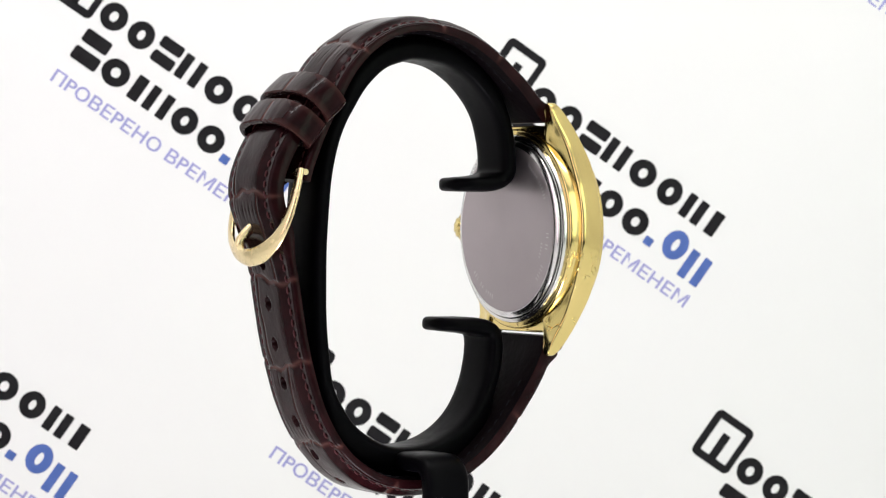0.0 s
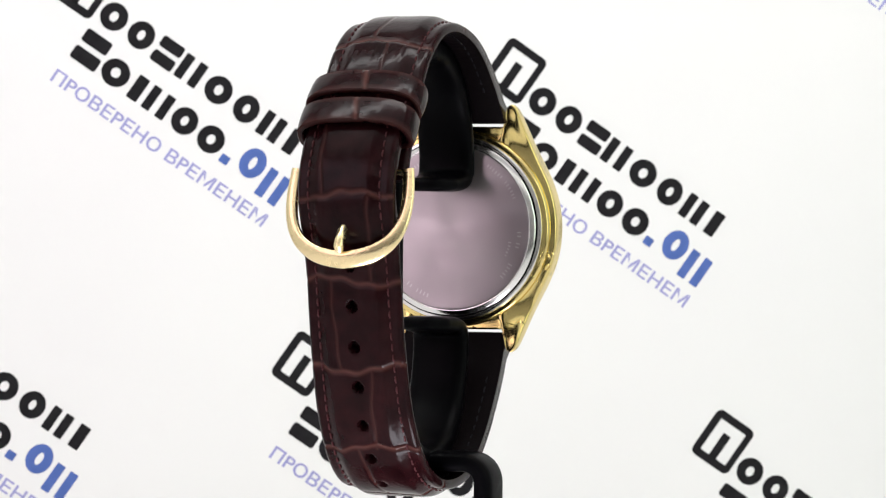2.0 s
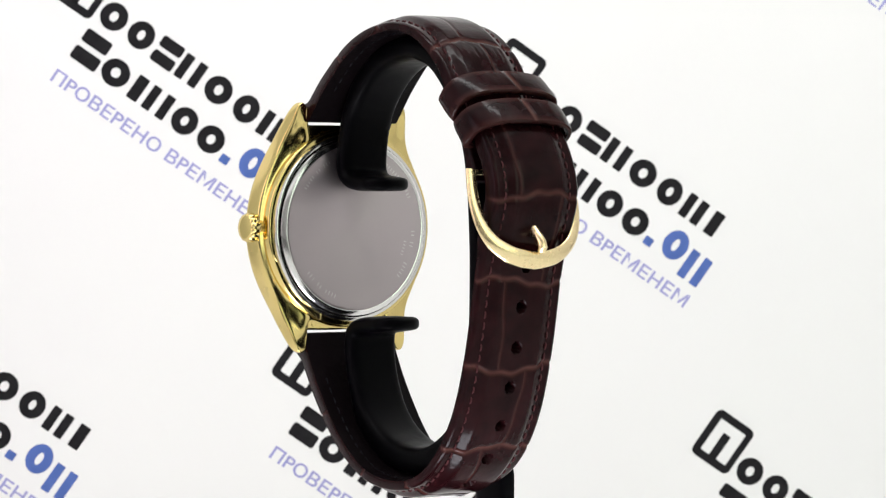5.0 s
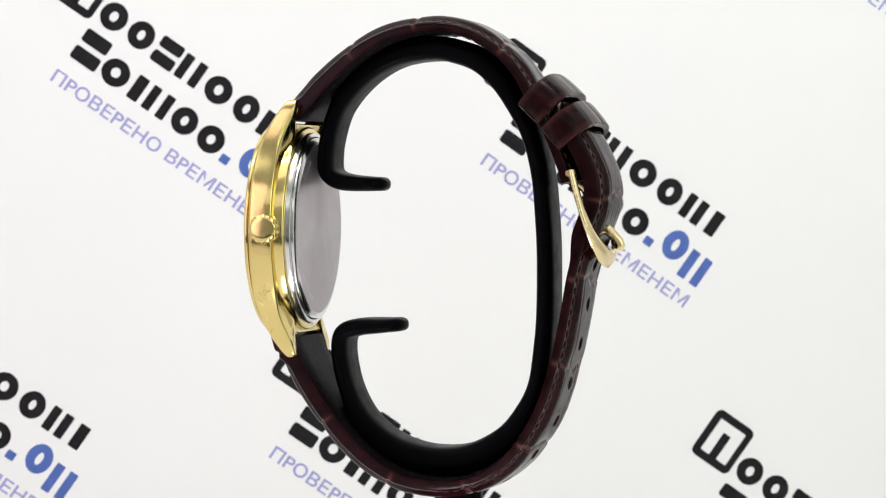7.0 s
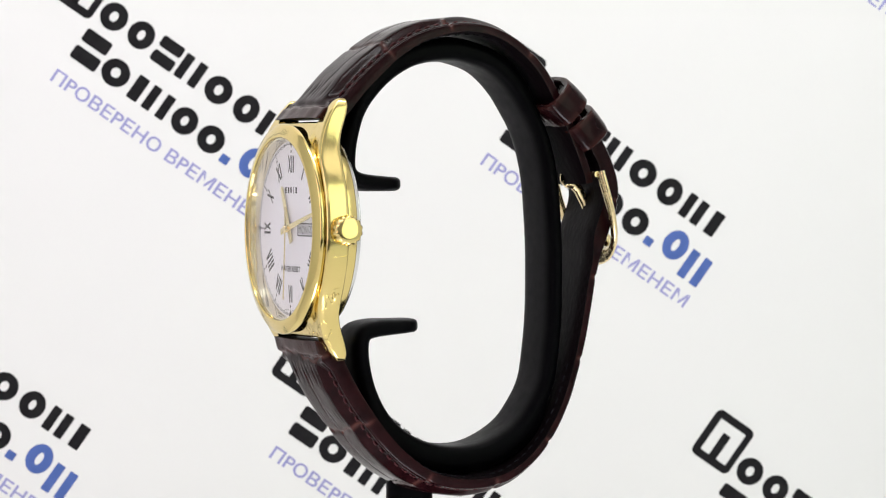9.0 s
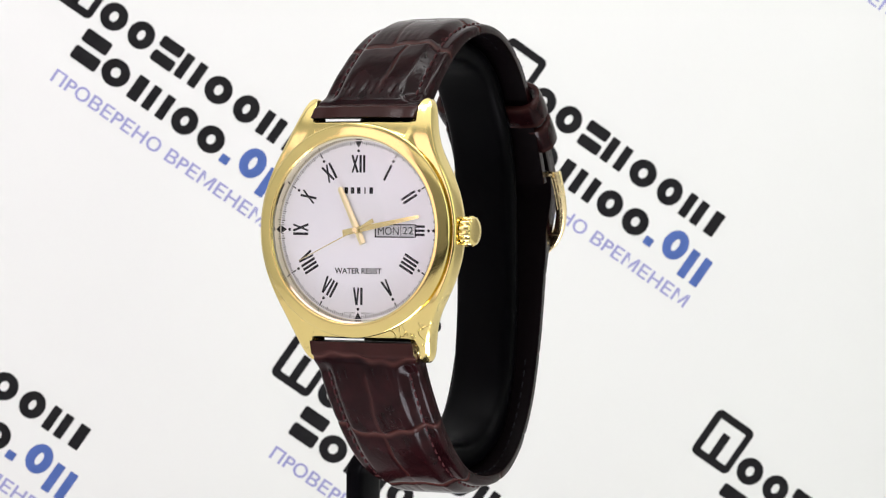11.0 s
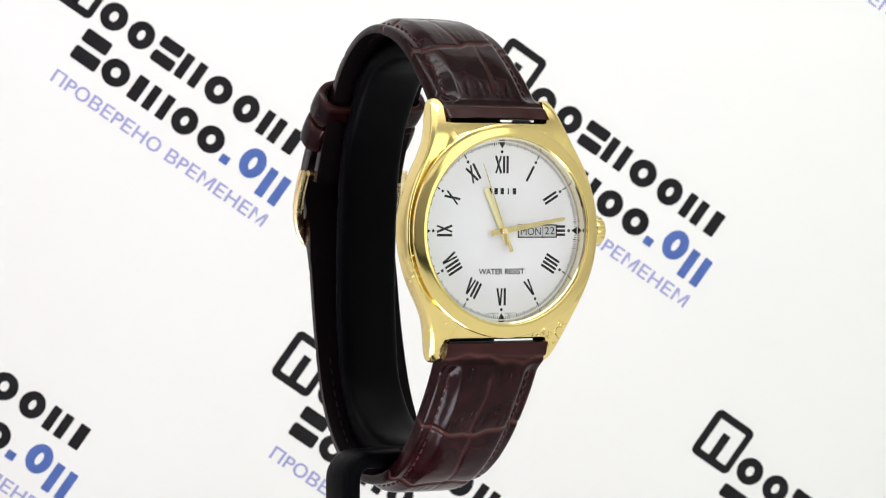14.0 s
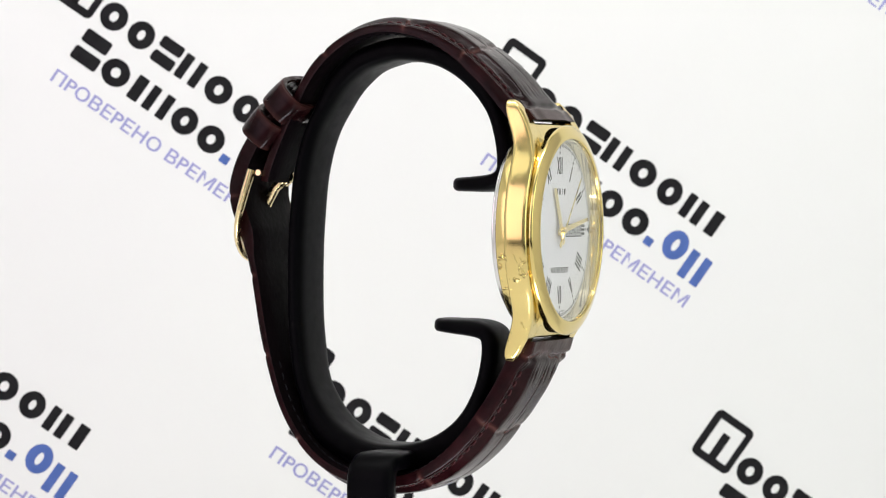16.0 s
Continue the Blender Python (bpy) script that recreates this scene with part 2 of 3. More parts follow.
def outline():
    """Right upper quarter of the case seen from the front: (x, z, inner angle in degrees from 3 o'clock)."""
    q = [(19.55, 0), (19.42, 2.5), (18.95, 5.2), (18.1, 7.9), (17.0, 10.4), (15.75, 12.7), (14.75, 14.9), (13.9, 17.2), (13.2, 19.4), (12.7, 21.3), (12.2, 22.6), (11.4, 23.2), (10.7, 22.9), (10.4, 22.1)]
    pts = [(x, z, min(math.degrees(math.atan2(z, x)), 57.0)) for x, z in q]
    for i, a in zip(range(9, 14), (56.6, 57.6, 58.6, 59.6, 60.6)):
        pts[i] = (pts[i][0], pts[i][1], a)
    pts[8] = (pts[8][0], pts[8][1], 55.4)
    pts += [(10.4, 20.2, 61.6), (10.4, 18.9, 63.0), (8.0, 18.95, 68.0), (5.3, 19.0, 75.0), (2.6, 19.0, 82.5)]
    return pts


def case_loop():
    q = outline()
    top = (0.0, 19.0, 90.0)
    right_up = q + [top]
    full = list(right_up)
    full += [(-x, z, 180 - a) for x, z, a in reversed(q)]
    full += [(-x, -z, 180 + a) for x, z, a in q[1:]]
    full += [(0.0, -19.0, 270.0)]
    full += [(x, -z, 360 - a) for x, z, a in reversed(q[1:])]
    return full


def smoothstep(a, b, v):
    u = min(max((v - a) / (b - a), 0), 1)
    return u * u * (3 - 2 * u)


def make_case():
    bm = bmesh.new()
    loop = case_loop()

    def front(z):
        return -26.95 + 0.31 * max(0.0, abs(z) - 13.0) + 0.035 * max(0.0, abs(z) - 16.0) ** 2

    def back(z):
        return -22.7 + 2.6 * smoothstep(14.5, 22.5, abs(z))

    rows = []
    for x, z, a in loop:
        ca, sa = math.cos(math.radians(a)), math.sin(math.radians(a))
        ix, iz = 17.6 * ca, 17.6 * sa
        bx, bz = 16.2 * ca, 16.2 * sa
        f, b = front(z), back(z)
        side_in = 0.985
        ex, ez = x * side_in, z * side_in if abs(x) > 11 else z
        ring = [(CX + bx, -21.0, bz), (CX + ix, -26.6, iz), (CX + ix * 1.01, -26.95, iz * 1.01)]
        for u in (0.2, 0.4, 0.6, 0.8, 0.92):
            mx, mz = ix * (1 - u) + ex * u, iz * (1 - u) + ez * u
            ring.append((CX + mx, front(mz), mz))
        ring += [(CX + ex, f + 0.06, ez), (CX + x * 0.997, f + 0.3, z), (CX + x, f + 0.7, z), (CX + x, (f + b) / 2, z), (CX + x, b - 0.3, z), (CX + x * 0.985, b, z * 0.992),
                 (CX + (bx + x) / 2, back((bz + z) / 2) + 0.2, (bz + z) / 2)]
        rows.append([bm.verts.new(c) for c in ring])
    n = len(rows)
    for k in range(n):
        p, q = rows[k], rows[(k + 1) % n]
        m = len(p)
        for i in range(m):
            j = (i + 1) % m
            bm.faces.new((p[i], p[j], q[j], q[i]))
    ob = part("case", bm, GOLD, watch, "polished gold-plated case with four lugs", angle=180)
    sub = ob.modifiers.new("round", "SUBSURF")
    sub.levels = sub.render_levels = 2
    return ob


case = make_case()
# lower band of the case and steel back
bm = bmesh.new()
lathe(bm, [(15.5, -23.2), (18.4, -23.2), (18.45, -21.1), (18.3, -20.86), (18.0, -20.75), (16.5, -20.7), (15.5, -20.7)], CX, 0)
part("case_band", bm, GOLD, case)
bm = bmesh.new()
lathe(bm, [(0.0, -21.0), (15.35, -21.0), (15.35, -19.2), (15.3, -19.08), (15.2, -19.05), (15.0, -19.05), (0.0, -19.05)], CX, 0, closed=False)
case_back = part("case_back", bm, BRUSHED, watch, "round brushed steel case back with engraved marks", angle=20)
bm = bmesh.new()
lathe(bm, [(16.65, -20.95), (17.4, -20.95), (17.4, -20.2), (17.3, -20.0), (17.1, -19.9), (16.75, -19.86), (16.65, -19.94)], CX, 0)
part("back_rim", bm, STEEL, case_back, "polished steel rim", angle=35)
# the dark look of the groove round the back, coloured in as a black ring
bm = bmesh.new()
lathe(bm, [(16.3, -20.95), (16.7, -20.95), (16.7, -20.2), (16.3, -20.2)], CX, 0)
part("dark_ring", bm, RUBBER, case_back, "thin black ring giving the dark of the groove round the back", angle=35)
bm = bmesh.new()
lathe(bm, [(15.3, -20.95), (15.36, -19.1), (15.5, -19.06), (16.25, -19.32), (16.42, -19.48), (16.45, -19.7), (16.45, -20.95)], CX, 0)
part("back_bevel", bm, STEEL, case_back, "polished steel bevel round the brushed plate", angle=35)
# engraved marks in two arcs and a few short strokes inside
for r, a0, a1, step, hgt in ((13.4, 24, 60, 2.8, 0.7), (13.4, 128, 165, 3.2, 0.8), (13.4, 228, 268, 3.0, 0.8), (13.6, 292, 330, 2.8, 0.7), (11.8, 245, 262, 3.1, 0.6)):
    bm = bmesh.new()
    a = a0
    while a < a1:
        if random.random() < 0.82:
            m = Matrix.Translation((CX, -19.04, 0)) @ Matrix.Rotation(math.radians(a), 4, "Y") @ Matrix.Translation((0, 0, r))
            vs = box(bm, -0.06 - 0.1 * random.random(), 0.08, -0.05, 0.012, -hgt / 2 * random.uniform(0.5, 1), hgt / 2)
            turn_verts(vs, m)
        a += step
    part("engraved_marks", bm, ENGRAVED, case_back, smooth=False)

# bezel
bm = bmesh.new()
lathe(bm, [(16.25, -26.2), (16.25, -28.4), (16.32, -28.54), (16.46, -28.58), (17.1, -28.4), (17.8, -28.17), (18.45, -27.93), (18.66, -27.78), (18.74, -27.56), (18.7, -27.3), (18.4, -27.12), (18.3, -25.0), (17.3, -25.0)], CX, 0, 160)
part("bezel", bm, GOLD_BARE, watch, "rounded polished gold bezel", angle=50)
bm = bmesh.new()
lathe(bm, [(15.6, -26.0), (15.75, -26.9), (15.92, -27.8), (16.23, -27.9), (16.23, -26.0)], CX, 0, 160)
part("inner_ring", bm, RING, watch, "thin silver ring inside the bezel")
bm = bmesh.new()
lathe(bm, [(0.0, -27.95), (16.1, -27.95), (16.22, -28.05), (16.22, -28.35), (15.9, -28.55), (10.0, -28.63), (0.0, -28.65)], CX, 0, 128, closed=False)
crystal = part("crystal", bm, GLASS, watch, "clear mineral glass crystal", angle=6)
crystal.visible_shadow = False

# dial
bm = bmesh.new()
lathe(bm, [(0.0, -26.08), (15.8, -26.08), (15.8, -25.6), (0.0, -25.6)], CX, 0, 128, closed=False)
dial = part("dial", bm, DIAL, watch, "silvery white dial with black roman numerals")
FACE = -26.08


def flat(bm, pts, y0=FACE - 0.012, y1=FACE + 0.2):
    """A thin printed plate on the dial from (x, z) corners."""
    a = [bm.verts.new((CX + x, y0, z)) for x, z in pts]
    b = [bm.verts.new((CX + x, y1, z)) for x, z in pts]
    bm.faces.new(a)
    for i in range(len(a)):
        j = (i + 1) % len(a)
        bm.faces.new((a[i], b[i], b[j], a[j]))


def bar(bm, x0, z0, x1, z1, w, m=None, y0=FACE - 0.012):
    d = Vector((x1 - x0, z1 - z0)).normalized()
    n = Vector((-d.y, d.x)) * w / 2
    pts = [Vector((x0, z0)) + n, Vector((x1, z1)) + n, Vector((x1, z1)) - n, Vector((x0, z0)) - n]
    if m:
        pts = [m(p) for p in pts]
    flat(bm, [tuple(p) for p in pts], y0)


def disc(bm, x, z, r, n=20, y0=FACE - 0.012):
    flat(bm, [(x + r * math.sin(2 * math.pi * k / n), z + r * math.cos(2 * math.pi * k / n)) for k in range(n)], y0)


def clock(a):
    a = math.radians(a)
    return lambda p: Vector((p[0] * math.cos(a) + p[1] * math.sin(a), -p[0] * math.sin(a) + p[1] * math.cos(a)))


NUMERALS = {1: "I", 2: "II", 3: "III", 4: "IIII", 5: "V", 6: "VI", 7: "VII", 8: "VIII", 9: "IX", 10: "X", 11: "XI", 12: "XII"}
WIDTH = {"I": 0.72, "V": 1.35, "X": 1.5}
for hour, word in NUMERALS.items():
    bm = bmesh.new()
    a = hour * 30
    low = 4 <= hour <= 8
    turn = clock(a)
    total = sum(WIDTH[c] for c in word)
    x = -total / 2
    for c in word:
        w = WIDTH[c]

        def place(p, low=low, turn=turn):
            px, pz = p
            if low:
                px, pz = -px, -pz
            return turn((px, pz + 11.55))

        h = 1.52
        if c == "I":
            bar(bm, x + w / 2, -h, x + w / 2, h, 0.45, place)
        elif c == "V":
            bar(bm, x + 0.2, h, x + w / 2 + 0.05, -h, 0.40, place)
            bar(bm, x + w - 0.25, h, x + w / 2 + 0.12, -h, 0.33, place, FACE - 0.014)
        else:
            bar(bm, x + 0.2, h, x + w - 0.2, -h, 0.42, place)
            bar(bm, x + w - 0.22, h, x + 0.22, -h, 0.33, place, FACE - 0.014)
        x += w
    part("numeral", bm, MARK, dial, smooth=False)

bm = bmesh.new()
for k in range(240):
    a = clock(k * 1.5)
    if k % 60 == 0:
        continue
    long = k % 20 == 0
    r0 = 14.45 if long else (14.8 if k % 4 == 0 else 14.98)
    p, q = a((0, r0)), a((0, 15.45))
    bar(bm, p.x, p.y, q.x, q.y, 0.26 if long else (0.2 if k % 4 == 0 else 0.135))
part("minute_track", bm, MARK, dial, smooth=False)
for k in range(12):
    bm = bmesh.new()
    p = clock(k * 30)((0, 13.8))
    disc(bm, p.x, p.y, 0.27)
    part("hour_dot", bm, MARK, dial, smooth=False)
for k in range(4):
    bm = bmesh.new()
    a = clock(k * 90)
    flat(bm, [tuple(a(p)) for p in ((-0.68, 15.5), (0.68, 15.5), (0, 14.35))])
    part("hour_triangle", bm, MARK, dial, smooth=False)


def lettering(name, words, height, cx, cz, y, material, parent, width=None, thick=0.01, bold=0.0):
    """Words in the built-in font as a thin mesh facing -y, centred on (cx, cz); millimetres."""
    cu = bpy.data.curves.new(name, "FONT")
    cu.body, cu.size, cu.align_x, cu.align_y = words, 1.0, "CENTER", "CENTER"
    cu.offset = bold
    cu.dimensions, cu.fill_mode, cu.resolution_u = "2D", "FRONT", 6
    tmp = bpy.data.objects.new(name, cu)
    scene.collection.objects.link(tmp)
    me = bpy.data.meshes.new_from_object(tmp.evaluated_get(bpy.context.evaluated_depsgraph_get()))
    bpy.data.objects.remove(tmp)
    co = np.array([v.co[:] for v in me.vertices])
    lo, hi = co.min(0), co.max(0)
    s = height / (hi[1] - lo[1])
    sx = width / (hi[0] - lo[0]) if width else s
    mid = (lo + hi) / 2
    for v in me.vertices:
        v.co = Vector((cx + (v.co.x - mid[0]) * sx, y, cz + (v.co.y - mid[1]) * s))
    clean = bmesh.new()
    clean.from_mesh(me)
    bmesh.ops.remove_doubles(clean, verts=clean.verts, dist=1e-8)
    clean.to_mesh(me)
    clean.free()
    me.shade_flat()
    me.materials.clear()
    me.materials.append(material)
    ob = new(name, me)
    ob.parent = parent
    ob.scale = (MM, MM, MM)
    return ob


lettering("lettering", "WATER RESIST", 1.02, CX + 0.0, -7.12, FACE - 0.03, MARK, dial, 9.3, bold=0.02)
lettering("lettering", "JAPAN", 0.36, CX - 1.75, -14.5, FACE - 0.03, MARK, dial, 2.1)
lettering("lettering", "MOV'T", 0.36, CX + 1.75, -14.5, FACE - 0.03, MARK, dial, 2.1)
# maker's mark as plain bars
for k in range(5):
    bm = bmesh.new()
    x0 = -2.95 + k * 1.24
    bar(bm, x0 + 0.52, 6.35, x0 + 0.52, 7.45, 0.26 if k == 3 else 0.7)
    part("mark_bar", bm, MARK, dial, smooth=False)
# day and date window
bm = bmesh.new()
flat(bm, [(3.25, 1.12), (11.35, 1.12), (11.35, -1.25), (3.25, -1.25)])
win = part("date_window", bm, MARK, dial, smooth=False)
bm = bmesh.new()
flat(bm, [(3.5, 0.9), (8.35, 0.9), (8.35, -1.03), (3.5, -1.03)], FACE - 0.02)
part("day_disc", bm, WINDOW, win, smooth=False)
bm = bmesh.new()
flat(bm, [(8.45, 0.9), (11.12, 0.9), (11.12, -1.03), (8.45, -1.03)], FACE - 0.02)
part("date_disc", bm, WINDOW, win, smooth=False)
lettering("day_lettering", "MON", 1.35, CX + 5.95, -0.1, FACE - 0.035, MARK, win, 4.1)
lettering("date_lettering", "22", 1.3, CX + 9.8, 0.0, FACE - 0.035, MARK, win, 2.1)


# the three pointers, each about its own origin at the dial's centre
def hand(name, length, tail, w0, w1, y, material, label, flare=0.0):
    bm = bmesh.new()
    t = 0.09
    wt = flare or w0
    pts = [(-wt / 2, -tail), (wt / 2, -tail), (w0 / 2, 0), (w1 / 2, length - 0.3), (0, length), (-w1 / 2, length - 0.3), (-w0 / 2, 0)]
    # almost flat, a little raised along the middle
    ridge = t + (0.11 if material is HAND else 0.002) * min(w0, 1.0)
    a = [bm.verts.new((x, -t, z)) for x, z in pts]
    b = [bm.verts.new((x, t, z)) for x, z in pts]
    low, high = bm.verts.new((0, -ridge, -tail)), bm.verts.new((0, -ridge, length - 0.6))
    bm.faces.new((a[1], a[2], a[3], high, low))
    bm.faces.new((a[3], a[4], high))
    bm.faces.new((a[4], a[5], high))
    bm.faces.new((a[5], a[6], a[0], low, high))
    bm.faces.new((a[0], a[1], low))
    bm.faces.new(b)
    for i in range(len(a)):
        j = (i + 1) % len(a)
        bm.faces.new((a[i], b[i], b[j], a[j]))
    ob = part(name, bm, material, watch, label, smooth=False)
    ob.location = (CX * MM, y * MM, 0)
    return ob


HAND_MIRROR = mat("polished_gold_needle", (0.76, 0.63, 0.30), 0.07, 1.0)
hour_hand = hand("hour_hand", 8.3, 2.6, 1.2, 1.0, -26.5, HAND, "flat gold baton hour hand")
minute_hand = hand("minute_hand", 12.7, 2.7, 1.05, 0.62, -26.9, HAND_MIRROR, "flat gold baton minute hand")
second_hand = hand("second_hand", 12.6, 3.9, 0.2, 0.1, -27.2, HAND_MIRROR, "thin gold second hand with a flared tail", 0.75)
bm = bmesh.new()
lathe(bm, [(0.0, -27.5), (0.5, -27.5), (0.62, -27.35), (0.62, -26.2), (0.0, -26.2)], CX, 0, 24, closed=False)
part("hand_cap", bm, GOLD_PALE, watch)


# crown
def make_crown():
    bm = bmesh.new()
    prof = [(0.0, 18.5), (1.7, 18.5), (1.7, 19.5), (2.3, 19.55), (2.65, 19.85), (2.65, 21.25), (2.45, 21.55), (2.2, 21.7), (1.95, 21.80), (1.3, 21.828), (0.7, 21.842), (0.0, 21.848)]
    n = 84
    rings = []
    for k in range(n):
        a = 2 * math.pi * k / n
        ring = []
        for i, (r, x) in enumerate(prof):
            if 4 <= i <= 6:
                r -= 0.22 * (0.5 + 0.5 * math.cos(a * 14)) ** 2
            ring.append(bm.verts.new((CX + x, -23.7 + r * math.cos(a), r * math.sin(a))))
        rings.append(ring)
    for k in range(n):
        p, q = rings[k], rings[(k + 1) % n]
        for i in range(len(prof) - 1):
            bm.faces.new((p[i], p[i + 1], q[i + 1], q[i]))
    bmesh.ops.remove_doubles(bm, verts=bm.verts, dist=1e-5)
    return part("crown", bm, GOLD_BARE, watch, "fluted gold winding crown", angle=35)


crown = make_crown()

# spring bars
for z in (20.3, -20.3):
    bm = bmesh.new()
    r = bmesh.ops.create_cone(bm, cap_ends=True, segments=20, radius1=0.65, radius2=0.65, depth=21.2)
    turn_verts(r["verts"], Matrix.Translation((CX, -22.2, z)) @ Matrix.Rotation(math.pi / 2, 4, "Y"))
    part("spring_bar", bm, STEEL, watch, "thin steel spring bar")

# ---------------------------------------------------------------- strap
UPPER = Way([(-25.3, 19.6), (-23.3, 22.0), (-18.6, 27.4), (-15.05, 30.6), (-10.97, 33.8), (-4.85, 36.8), (3.3, 38.2), (10.46, 37.0), (16.6, 33.4), (21.0, 28.6), (24.3, 22.6), (27.2, 16.9), (29.4, 11.4), (30.1, 8.9)], side=1)
LOWER = Way([(-25.3, -19.6), (-24.0, -23.7), (-20.7, -30.0), (-15.05, -37.7), (-9.4, -43.1), (-2.8, -46.8), (5.4, -47.9), (13.5, -46.4), (20.7, -41.5), (25.8, -33.8), (28.8, -24.9), (30.7, -16.3), (32.3, -7.1),
             (34.6, -0.4), (36.3, 4.7), (36.2, 9.3), (34.4, 14.1), (32.0, 18.1), (29.6, 21.0), (27.2, 23.4)], side=-1)
LINES_U = [UPPER.near(-12.2, 32.9), UPPER.near(1.0, 38.1), UPPER.near(16.7, 33.3)]
_l0 = LOWER.near(28.9, -24.0)
LINES_L = [_l0 + 15.6 * k for k in range(-5, 4)]
HOLES = [LOWER.near(31.4, -13.2) - 7.25 * k for k in range(-1, 6)]
HOLES = [h for h in HOLES if h > 0]


def make_strap(name, way, lines, holes, w0, w1, t0, t1, label, pointed):
    def half(s):
        w = (w0 + (w1 - w0) * smoothstep(0.0, 0.75, s / way.length)) / 2
        e = way.length - s
        if pointed and e < 8:
            w *= math.sqrt(max(1 - ((8 - e) / 8.2) ** 2, 0.02))
        return w

    def skew(x, y):
        """The long half sits a little askew behind the hoop."""
        return -(0.5 + 0.07 * x) * smoothstep(8, 26, y) if pointed else 0.0

    def relief(s, x, w):
        """Height of the embossed face over the path, and how deep in a groove it lies."""
        u = s / way.length
        edge = w - abs(x)
        pad = (1.45 + (0.75 - 1.45) * smoothstep(0.15, 0.75, u)) * smoothstep(2.6, 7, s)
        h = -pad * (1 - smoothstep(1.7, 4.3, edge)) - (0.12 + 0.28 * smoothstep(2.5, 5.0, s)) * (1 - smoothstep(0.0, 0.5, edge))
        g = 0.0
        for k, L in enumerate(lines):
            d = abs(s - L - 0.75 * math.sin(x * 0.33 + k * 2.1) - 0.2 * math.sin(x * 1.3 + k))
            if d < 1.5:
                q = math.exp(-(d / 0.42) ** 2)
                h -= 0.24 * q
                g = max(g, q * (0.75 + 0.25 * noise.noise(Vector((x * 0.4, k * 7.0, 0)))))
            d2 = s - L + 3.0 * (1 if k % 2 else -1)
            if -2.2 < d2 < 2.2 and edge > 3.2:
                cr = max(0.0, math.cos(x * 4.4 + k + 0.6 * math.sin(x * 1.7))) ** 3 * (1 - abs(d2) / 2.2) * (0.55 + 0.8 * noise.noise(Vector((x * 0.6, k * 3.7, way.side))))
                h -= 0.17 * cr
        panel = sum(1 for L in lines if L < s)
        lean = 0.10 * math.sin(panel * 3.1 + 1.0)
        dx = abs(x - 1.0 * math.sin(panel * 2.4 + 0.7) - lean * (s - 7.8 * panel) - 0.15 * math.sin(s * 0.7))
        q = math.exp(-(dx / 0.24) ** 2) * smoothstep(5, 8, s)
        h -= 0.12 * q
        g = max(g, 0.36 * q)
        if 4.6 < s < 9.0 and edge > 3.0:
            cr = max(0.0, math.cos(x * 3.3 + 0.9 * math.sin(x * 1.1) + 0.5 * math.sin(s * 1.4))) ** 2 * math.sin(math.pi * (s - 4.6) / 4.4)
            h -= 0.20 * cr * (0.55 + 0.9 * noise.noise(Vector((x * 0.5, 4.0, way.side))))
        # fold at the lug end
        q = math.exp(-((s - 3.2) / 0.5) ** 2)
        h -= 0.35 * q
        g = max(g, 0.28 * (1 - smoothstep(2.6, 3.4, s)))
        h += 0.05 * noise.noise(Vector((x * 0.3, s * 0.3, 3.0))) + 0.012 * noise.noise(Vector((x * 1.3, s * 1.3, 9.0)))
        # each panel between the grooves swells a little
        near = min(abs(s - L) for L in lines)
        h += 0.22 * smoothstep(0.0, 4.0, near) * smoothstep(2.0, 6.0, edge)
        for H in holes:
            r = math.hypot((s - H) * 0.9, x)
            if r < 1.25:
                h -= 2.2 * (1 - smoothstep(0.72, 1.0, r))
                g *= smoothstep(0.9, 1.2, r)
        return h, g

    bm = bmesh.new()
    lay = bm.verts.layers.float.new("groove")
    ns, nv = int(way.length / 0.28), 64
    rings = []
    for i in range(ns + 1):
        s = way.length * i / ns
        c, t, n = way.at(s)
        w = half(s)
        th = t0 + (t1 - t0) * smoothstep(0.05, 0.6, s / way.length)
        if pointed:
            th += 1.4 * smoothstep(29.5, 33.5, c.x) * smoothstep(-7, -1, c.y) * (1 - smoothstep(17, 24, c.y))
        x0 = mid_x(c.x)
        ring = []
        for j in range(nv + 1):
            x = (-1 + 2 * j / nv) * w
            h, g = relief(s, x, w)
            p = c + n * h
            if s < 8:
                p.y = math.copysign(max(abs(p.y), 19.5), p.y)
            vtx = bm.verts.new((x0 + x, p.x + skew(x, c.x), p.y))
            vtx[lay] = g
            ring.append(vtx)
        for j in range(nv, -1, -8):
            v = -1 + 2 * j / nv
            p = c - n * (th - 0.35 * smoothstep(0.75, 1.0, abs(v)))
            if s < 8:
                p.y = math.copysign(max(abs(p.y), 19.5), p.y)
            ring.append(bm.verts.new((x0 + v * w * 0.995, p.x + skew(v * w, c.x), p.y)))
        rings.append(ring)
    for p, q in zip(rings, rings[1:]):
        m = len(p)
        for i in range(m):
            j = (i + 1) % m
            f = bm.faces.new((p[i], p[j], q[j], q[i]))
            f.material_index = 1 if nv < i < m - 1 else 0
    bm.faces.new(rings[0]).material_index = 1
    bm.faces.new(rings[-1]).material_index = 1
    strap = part(name, bm, LEATHER, watch, label, angle=60)
    strap.data.materials.append(LINING)
    # one stitch, set again and again along both edges
    bm = bmesh.new()
    s = 7.0
